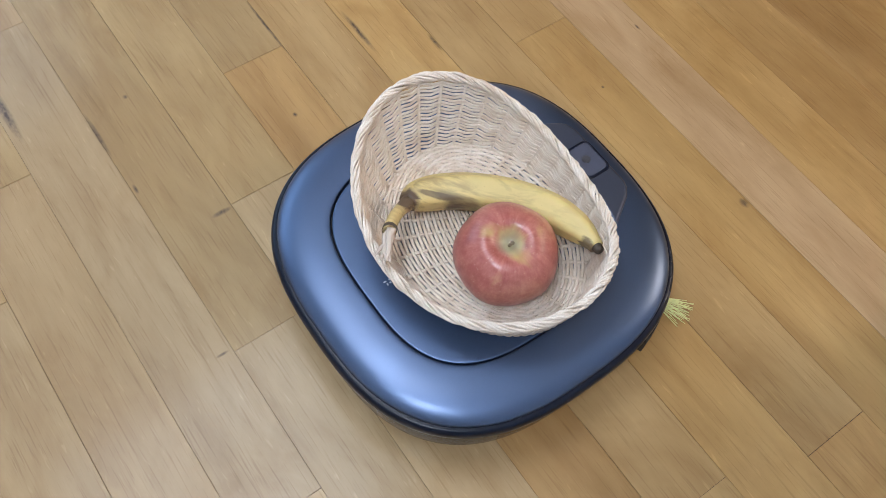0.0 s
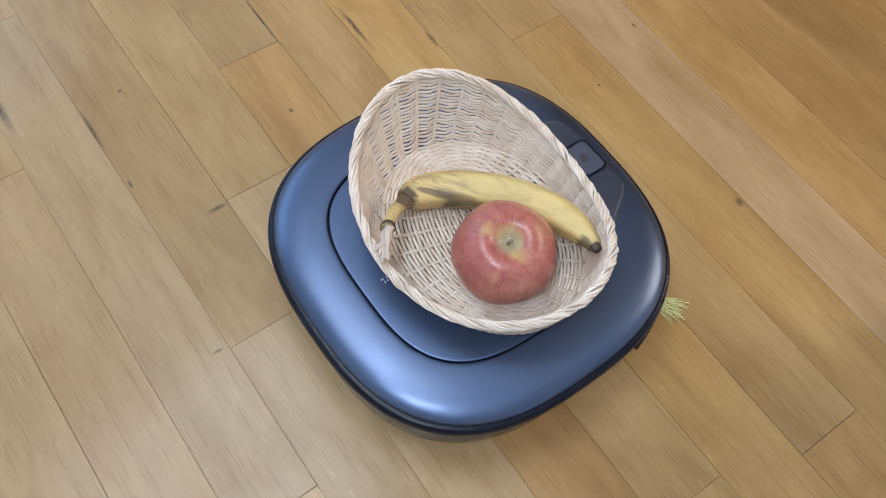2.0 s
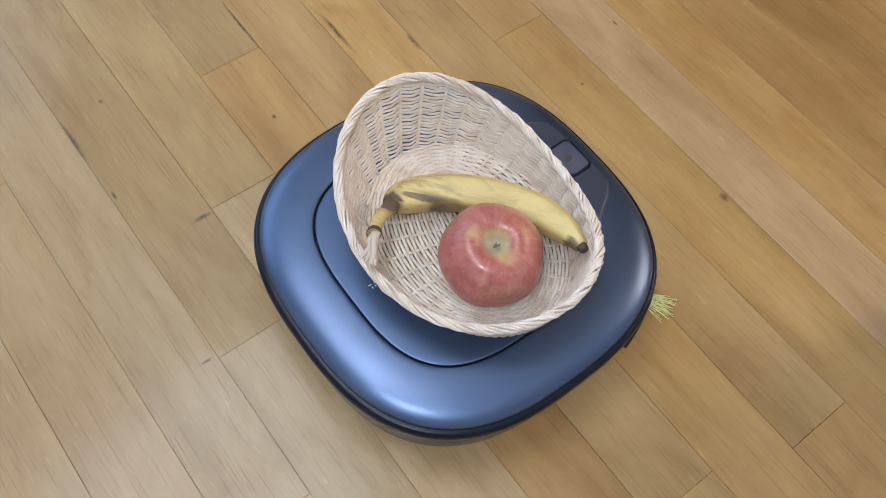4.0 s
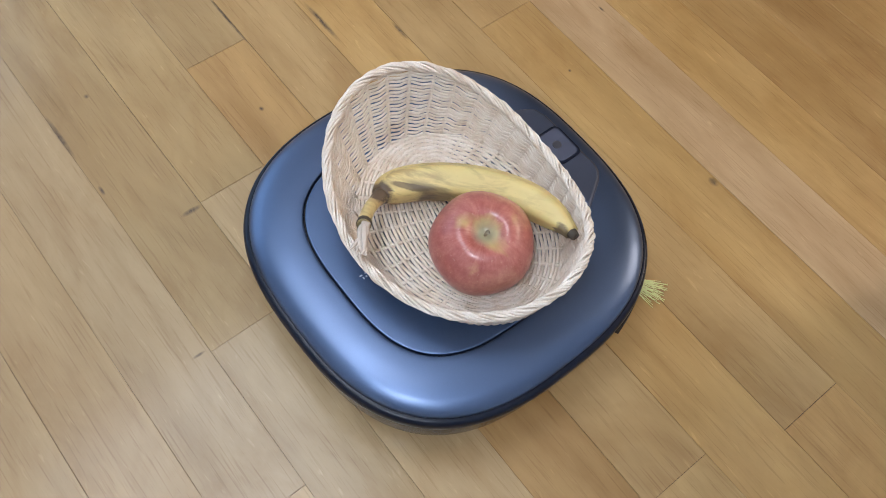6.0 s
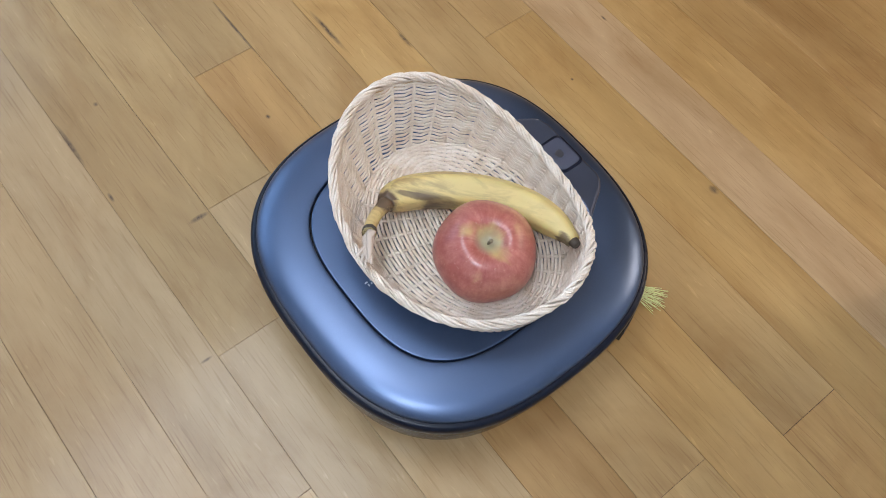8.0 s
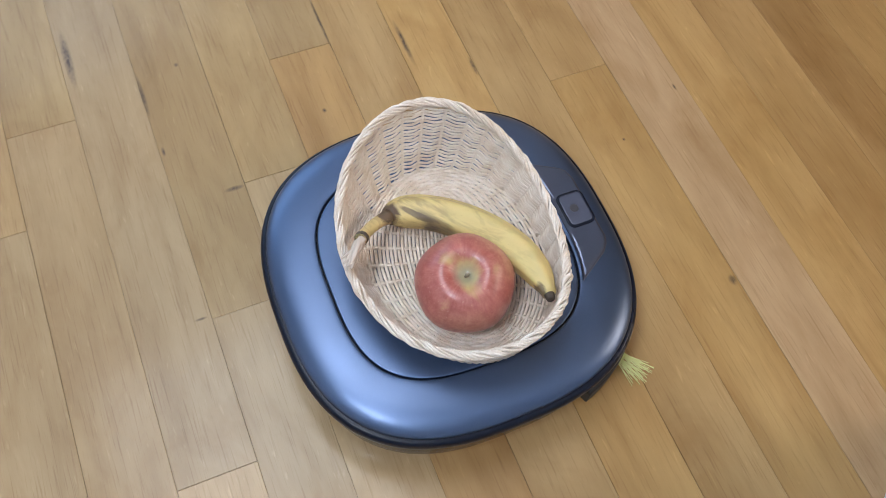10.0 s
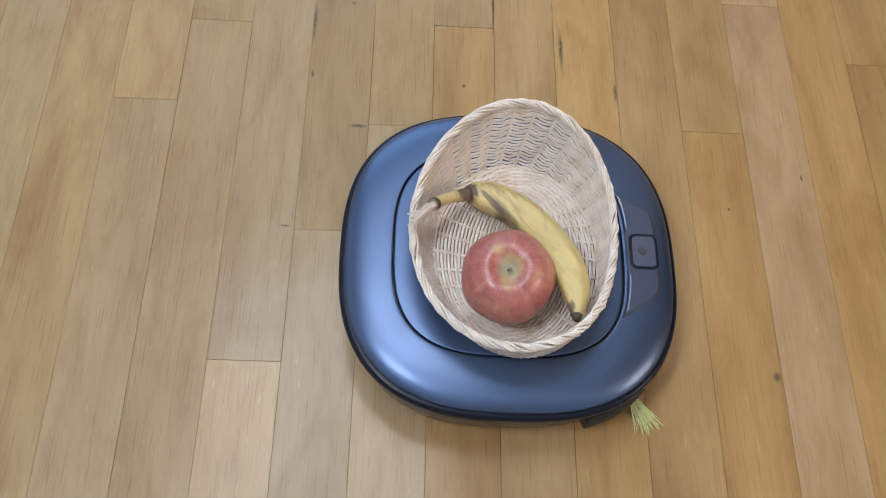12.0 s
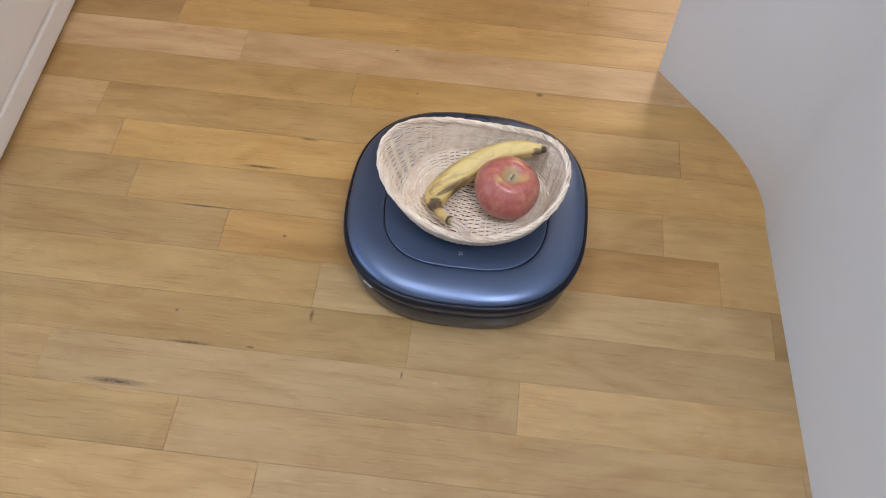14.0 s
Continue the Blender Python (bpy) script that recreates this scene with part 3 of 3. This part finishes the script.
# side brush under one corner with three tufts and its dark housing
def brush():
    cx, cy = 0.087, 0.105
    hub = bmesh.new()
    bmesh.ops.create_cone(hub, segments=20, radius1=0.014, radius2=0.010, depth=0.012, cap_ends=True, matrix=Matrix.Translation((cx, cy, 0.0685)))
    ob = part("side_brush", hub, BLACK, robot, "spinning side brush hub", True)
    rng = random.Random(5)
    for a0 in (31, 151, 271):
        V, F = [], []
        for k in range(60):
            a = radians(a0 + rng.uniform(-8, 8))
            ln, fan = rng.uniform(0.052, 0.070), rng.uniform(-0.14, 0.14)
            p = [(cx + math.cos(a0 * math.pi / 180) * 0.012, cy + math.sin(a0 * math.pi / 180) * 0.012, 0.0645),
                 (cx + math.cos(a) * ln * 0.6, cy + math.sin(a) * ln * 0.6, 0.0605 + rng.uniform(0, 0.003)),
                 (cx + math.cos(a + fan) * ln, cy + math.sin(a + fan) * ln, rng.uniform(0.0570, 0.0600))]
            v, f = tube(p, 0.00034, 4)
            F += [tuple(i + len(V) for i in q) for q in f]
            V += list(v)
        mesh("tuft", V, F, BRISTLE, ob, "yellow-green bristle tuft")
    pts = []
    for d, angs in ((-0.0015, range(20, 50, 3)), (0.02, range(47, 17, -3))):
        for t in angs:
            c, s = math.cos(radians(t)), math.sin(radians(t))
            pts.append(((OA - d) * c ** (2 / ON), (OB - d) * s ** (2 / ON)))
    part("brush_housing", plate_bm(pts, 0.080, 0.1015, 0.004), BLACK, robot, "black corner housing over the side brush")


brush()
for x in (-0.075, 0.075):
    bm = bmesh.new()
    bmesh.ops.create_cone(bm, segments=28, radius1=0.025, radius2=0.025, depth=0.018, cap_ends=True, matrix=pose(x, 0, 0.081, 0, 90, 0))
    part("wheel", bm, BLACK, robot, "black rubber drive wheel")


# ---------------------------------------------------------------- wicker basket
basket = tagged(empty("wicker_basket", stand(0.009, 0.006, 0.1364)), "oval pale wicker basket with a braided rim on the robot", "basket")
RIM = ((0.0099, 0.1143, 0.0259, -0.0021, -0.0117), (0.0069, -0.0187, 0.0886, 0.0123, -0.0018), (0.1955, -0.0019, 0.0035, 0.0100, 0.0093))


def four(phi):
    return np.stack([np.ones_like(phi), np.cos(phi), np.sin(phi), np.cos(2 * phi), np.sin(2 * phi)], -1)


def rim(phi, inset=0.0, drop=0.0):
    p = four(phi) @ np.array(RIM).T
    c = np.array((0.0099, 0.0069))
    d = p[:, :2] - c
    ln = np.linalg.norm(d, axis=1)[:, None]
    return np.concatenate([c + d * (1 - inset / ln), p[:, 2:] - drop], 1)


def base(phi, s=1.0):
    """The oval base: rings close in on a short spine along the long axis."""
    c, n = np.cos(phi), np.sin(phi)
    x = 0.009 + s * (0.0915 * c + 0.0207 * n) + (1 - s) * 0.048 * c
    y = 0.004 + s * (-0.0150 * c + 0.0735 * n) - (1 - s) * 0.008 * c
    return np.stack([x, y, np.full_like(phi, 0.1408)], 1)


def side(phi, s):
    a, b = base(phi), rim(phi, 0.0045, 0.003)
    h = s ** 0.82
    p = np.concatenate([a[:, :2] * (1 - h) + b[:, :2] * h, a[:, 2:] * (1 - s) + b[:, 2:] * s], 1)
    return p


def radial(phi):
    v = np.stack([0.85 * np.cos(phi) + 0.22 * np.sin(phi), -0.2 * np.cos(phi) + 1.05 * np.sin(phi), np.zeros_like(phi)], 1)
    return v / np.linalg.norm(v, axis=1)[:, None]


inv = Vector((-0.009, -0.006, -0.1364))


def strand(name, P, r, closed, sides=6, label="", flat=1.0):
    v, f = tube(P + np.array(inv), r, sides, closed, flat)
    return mesh(name, v, f, WICKER, basket, label)


STAKES, ROWS = 32, 21
rng = np.random.default_rng(3)
phi_w = np.linspace(0, 2 * np.pi, STAKES * 8, endpoint=False)
for i in range(ROWS):
    s = (i + 0.4) / ROWS * 0.985
    wob = 0.00016 * np.sin(phi_w * 3 + i) + rng.normal(0, 0.00005, len(phi_w))
    P = side(phi_w, s)
    P = P + radial(phi_w) * (0.0011 * np.cos(STAKES * phi_w) + 0.0003 * np.cos(STAKES / 2 * phi_w + np.pi * i) + wob)[:, None]
    P[:, 2] += wob * 1.2
    strand("weaver", P, 0.00108 + 0.00016 * rng.random(), True, 6, flat=1.12)
for k in range(STAKES):
    ph = np.full(9, 2 * np.pi * k / STAKES + rng.normal(0, 0.006))
    s = np.linspace(0, 1.0, 9)
    P = np.concatenate([side(ph[:1], v) for v in s])
    strand("stake", P + radial(ph) * 0.0013, 0.0014 + 0.0003 * rng.random(), False, 7)

# base: spokes and rings woven over and under them
RINGS = 23
for i in range(RINGS):
    sc = 0.03 + 0.955 * i / (RINGS - 1)
    n = STAKES
    ph = np.linspace(0, 2 * np.pi, n * 5, endpoint=False)
    P = base(ph, sc)
    P[:, 2] += 0.0010 * np.cos(n / 2 * ph + np.pi * i) + rng.normal(0, 0.0001, len(ph))
    strand("base_weaver", P, 0.00140 + 0.00014 * rng.random(), True, 6, flat=0.75)
for k in range(STAKES):
    ph = np.full(2, 2 * np.pi * k / STAKES)
    s0 = 0.0
    P = np.concatenate([base(ph[:1], v) for v in np.linspace(s0, 1.0, 6)])
    P[:, 2] += 0.0003
    strand("base_spoke", P, np.linspace(0.0008, 0.0019, 6), False, 6, flat=0.75)
foot = np.linspace(0, 2 * np.pi, 220, endpoint=False)
for k in range(2):
    P = base(foot, 1.012)
    a = foot * 40 + np.pi * k
    P += radial(foot) * (0.0012 * np.cos(a))[:, None]
    P[:, 2] += -0.0012 + 0.0012 * np.sin(a)
    strand("foot_strand", P, 0.00135, True, 6)

# braided rim of twisted strands
rp = np.linspace(0, 2 * np.pi, 900, endpoint=False)
for k in range(7):
    a = -rp * 15 + 2 * np.pi * k / 7 + 0.3 * np.sin(rp * 11 + k)
    P = rim(rp, 0.0046, 0.0022)
    P = P + radial(rp) * (0.0027 * np.cos(a))[:, None]
    P[:, 2] += 0.0031 * np.sin(a)
    P += np.stack([np.convolve(np.pad(rng.normal(0, 0.0012, 900), 12, mode="wrap"), np.ones(25) / 25, "valid") for _ in range(3)], 1)
    rr = 0.00122 + 0.00026 * np.sin(rp * 23 + k) + 0.0001 * np.sin(rp * 61 + 2 * k)
    strand("rim_strand", P, rr, True, 7, "thick twisted strand of the braided rim")


# ---------------------------------------------------------------- fruit
def apple():
    ob_rng = np.random.default_rng(8)
    nT, nP = 44, 56
    th = np.linspace(0.0, np.pi, nT)
    ph = np.linspace(0, 2 * np.pi, nP, endpoint=False)
    R, H = 0.0402, 0.0345
    V = []
    for t in th[1:-1]:
        r0 = R * math.sin(t) ** 0.86
        for p in ph:
            lob = 1 + 0.016 * math.cos(5 * p + 0.4) * math.sin(t) ** 2 + 0.022 * math.cos(p - 0.7)
            r = r0 * lob * (1 - 0.05 * (math.cos(t) < 0) * math.cos(t) ** 2)
            z = -H * math.cos(t) * (1 + 0.03 * math.cos(p + 1.0))
            if math.cos(t) < 0:
                z -= 0.0150 * math.exp(-(r / 0.0125) ** 2)
            else:
                z += 0.008 * math.exp(-(r / 0.010) ** 2)
            V.append((r * math.cos(p), r * math.sin(p), z))
    F = []
    m = nT - 2
    for i in range(m - 1):
        for j in range(nP):
            l = (j + 1) % nP
            F.append((i * nP + j, i * nP + l, (i + 1) * nP + l, (i + 1) * nP + j))
    F.append(tuple(range(nP))[::-1])
    F.append(tuple((m - 1) * nP + j for j in range(nP)))
    thing = tagged(empty("apple", stand(0.0460, -0.0095, 0.1775, 8, 7, 20)), "round pinkish-red apple with a yellow-green hollow lying in the basket", "apple")
    mesh("flesh", V, F, APPLE, thing, "pink-red streaked skin")
    v, f = tube([(0, 0, 0.017), (0.0004, 0.0, 0.021), (0.0008, 0.0003, 0.025), (0.0014, 0.0006, 0.0285)], [0.0013, 0.0012, 0.0013, 0.0018], 8)
    mesh("stalk", v, f, STEM, thing, "short brown stalk")


apple()

BEZ = ((-0.0368, -0.0417, 0.1683), (-0.0544, -0.0121, 0.1506), (0.0172, 0.0568, 0.1801), (0.0850, 0.0449, 0.1928))


def bez(s):
    p = [np.array(q) for q in BEZ]
    s = np.asarray(s)[:, None]
    return (1 - s) ** 3 * p[0] + 3 * s * (1 - s) ** 2 * p[1] + 3 * s * s * (1 - s) * p[2] + s ** 3 * p[3]


def banana():
    o = np.array((0.0, 0.02, 0.16))
    thing = tagged(empty("banana", stand(*o)), "ripe yellow banana with brown bruises lying in the wicker basket", "banana")
    s = np.linspace(0.0, 1.0, 60)
    P = bez(s)
    keys = [0, 0.04, 0.10, 0.2, 0.4, 0.6, 0.78, 0.9, 0.965, 1.0]
    vals = [0.0068, 0.0095, 0.0125, 0.0142, 0.0150, 0.0150, 0.0142, 0.0112, 0.0072, 0.0048]
    R = np.interp(s, keys, vals)
    R = np.convolve(np.pad(R, 2, mode="edge"), np.ones(5) / 5, "valid")
    v, f = tube(P - o, R, 25)
    v = v.reshape(60, 25, 3)
    a = np.linspace(0, 2 * np.pi, 25, endpoint=False)
    c = (P - o)[:, None]
    v = c + (v - c) * (1 + 0.075 * np.cos(5 * (a - 0.5)))[None, :, None]
    mesh("peel", v.reshape(-1, 3), f, PEEL, thing, "yellow peel with brown bruises")
    q = bez(np.array([0.56, 0.585]))
    v, f = tube([q[0] - o + (0.001, 0.0010, 0.0149), q[1] - o + (0.002, 0.0018, 0.0149)], [0.0007, 0.0011], 6)
    mesh("dark_fleck", v, f, DARK_PEEL, thing, "small black fleck on the peel")
    # black flower end
    d = P[-1] - P[-4]
    d /= np.linalg.norm(d)
    v, f = tube([P[-1] - o - d * 0.003, P[-1] - o + d * 0.001, P[-1] - o + d * 0.004, P[-1] - o + d * 0.0052], [0.0044, 0.0042, 0.0037, 0.0032], 9)
    mesh("flower_end", v, f, DARK_PEEL, thing, "blackened flower end")
    # stalk with a dark ring at the neck
    n0, n1 = P[0] - o, np.array((-0.0156, -0.0739, 0.1859)) - o
    w = np.linspace(0, 1, 12)[:, None]
    bow = np.array((-0.003, -0.001, -0.002)) * np.sin(w * np.pi)
    S = n0 * (1 - w) + n1 * w + bow
    v, f = tube(S, np.interp(w[:, 0], [0, 0.25, 0.8, 0.95, 1], [0.0068, 0.0054, 0.0050, 0.0056, 0.0056]), 10)
    mesh("stalk", v, f, STALK, thing, "yellow-green ridged stalk")
    v, f = tube([S[-2], S[-1]], [0.0058, 0.0059], 10)
    mesh("stalk_end", v, f, DARK_PEEL, thing, "dark cut edge of the stalk")
    # torn dry fibres that hang over the rim
    rg = np.random.default_rng(12)
    for k in range(9):
        e = np.array((0.001 + 0.010 * rg.random() + 0.0012 * (k - 4), -0.0895 - 0.006 * rg.random(), 0.1920 + 0.003 * rg.random())) - o
        w = np.linspace(0, 1, 7)[:, None]
        st = S[-1] + rg.normal(0, 0.0020, 3)
        Q = st * (1 - w) + e * w + rg.normal(0, 0.0006, (7, 3))
        v, f = tube(Q, np.interp(w[:, 0], [0, 0.6, 1], [0.0026, 0.0021, 0.0008]), 6, flat=0.55)
        mesh("torn_fibre", v, f, TORN, thing, "pale torn fibre")


banana()


# ---------------------------------------------------------------- oak board floor
floor = part("floor", box_bm(-ROOM - T, -ROOM - T, -0.08, ROOM + T, ROOM + T, -0.0012), SEAM, None)
tagged(floor, "honey-coloured oak strip floor with narrow boards laid in parallel", "floor", kind="structure")
BW, B0, GAP, CH = 0.0767, -0.0790, 0.0004, 0.0003


def board_data(x0, x1, y0, y1):
    V = []
    for d, z in ((0, -0.011), (0, -CH), (CH, 0.0)):
        V += [(x0 + d, y0 + d, z), (x1 - d, y0 + d, z), (x1 - d, y1 - d, z), (x0 + d, y1 - d, z)]
    F = [(8, 9, 10, 11)]
    for r in (0, 4):
        for i in range(4):
            j = (i + 1) % 4
            F.append((r + i, r + j, r + 4 + j, r + 4 + i))
    return V, F


JOINTS = {-4: [-0.35, 0.47], -3: [-0.55, 0.098], -2: [-0.058, 0.56], -1: [-0.203, 0.45], 0: [-0.359, 0.38], 1: [-0.52, 0.299],
          2: [-0.57, 0.50], 3: [-0.62, 0.33], 4: [-0.214, 0.58], 5: [-0.42, 0.62], 6: [-0.55, 0.36], 7: [-0.33, 0.52]}
PALE, HONEY, AMBER, GREY, BROWN = (0.475, 0.325, 0.195), (0.435, 0.282, 0.120), (0.415, 0.256, 0.102), (0.424, 0.292, 0.146), (0.425, 0.276, 0.120)
rb, gaps = random.Random(21), random.Random(4)
far_v, far_f = [], []
for k in range(int((-ROOM - B0) / BW) - 1, int((ROOM - B0) / BW) + 2):
    y0, y1 = B0 + BW * k, B0 + BW * (k + 1)
    if y1 < -ROOM + 0.01 or y0 > ROOM - 0.01:
        continue
    y0, y1 = max(y0, -ROOM), min(y1, ROOM)
    cuts = list(JOINTS.get(k, [rb.uniform(-0.6, 0.6)]))
    while cuts[-1] < ROOM:
        cuts.append(cuts[-1] + rb.choice((0.55, 0.64, 0.73, 0.82, 0.94)))
    while cuts[0] > -ROOM:
        cuts.insert(0, cuts[0] - rb.choice((0.55, 0.64, 0.73, 0.82, 0.94)))
    cuts = [-ROOM] + [c for c in cuts if -ROOM + 0.02 < c < ROOM - 0.02] + [ROOM]
    for a, b in zip(cuts, cuts[1:]):
        g = [GAP * gaps.choice((0.15, 0.25, 0.35, 0.6)) for _ in range(4)]
        V, F = board_data(a + g[0], b - g[1], y0 + g[2], y1 - g[3])
        near = b > -1.1 and a < 1.0 and y1 > -1.0 and y0 < 1.2
        if not near:
            far_f += [tuple(i + len(far_v) for i in f) for f in F]
            far_v += V
            continue
        me = bpy.data.meshes.new("board")
        me.from_pydata(V, [], F)
        ob = link_mesh("board", me, WOOD, floor)
        if k == 5:
            tone = PALE
        elif k >= 6:
            tone = rb.choice((BROWN, BROWN, AMBER, HONEY))
        elif k == 4:
            tone = HONEY if a > -0.25 else AMBER
        # browner boards on the right; the dimmer light there is put into their tone
        elif k >= 0 and a > 0.15:
            tone = rb.choice((BROWN, AMBER, BROWN))
        elif k <= -2 and b < 0.0:
            tone = rb.choice((AMBER, BROWN))
        elif k <= -1:
            tone = rb.choice((GREY, GREY, HONEY))
        else:
            tone = rb.choice((GREY, HONEY, HONEY, AMBER))
        if k < 5:
            tone = tuple(0.5 * c + 0.5 * h for c, h in zip(tone, (0.418, 0.280, 0.126)))
        if k >= 2:
            tone = (tone[0] * 1.08, tone[1] * 1.05, tone[2] * 0.98)
        if k == 0 and -0.4 < a < -0.3:
            tone = (0.430, 0.262, 0.098)
        if k >= 0 and b > 0.2 and k != 5:
            tone = (tone[0] * 1.05, tone[1] * 1.02, tone[2] * 0.93)
        v = rb.uniform(0.92, 1.08)
        ob.color = (tone[0] * v * 0.90, tone[1] * v * 0.89, tone[2] * v * (0.88 if k < 5 else 0.86) * rb.uniform(0.95, 1.05), 1)
rest = mesh("boards", far_v, far_f, WOOD_FAR, floor, "remaining oak boards", False)
tagged(rest, kind="stuff")
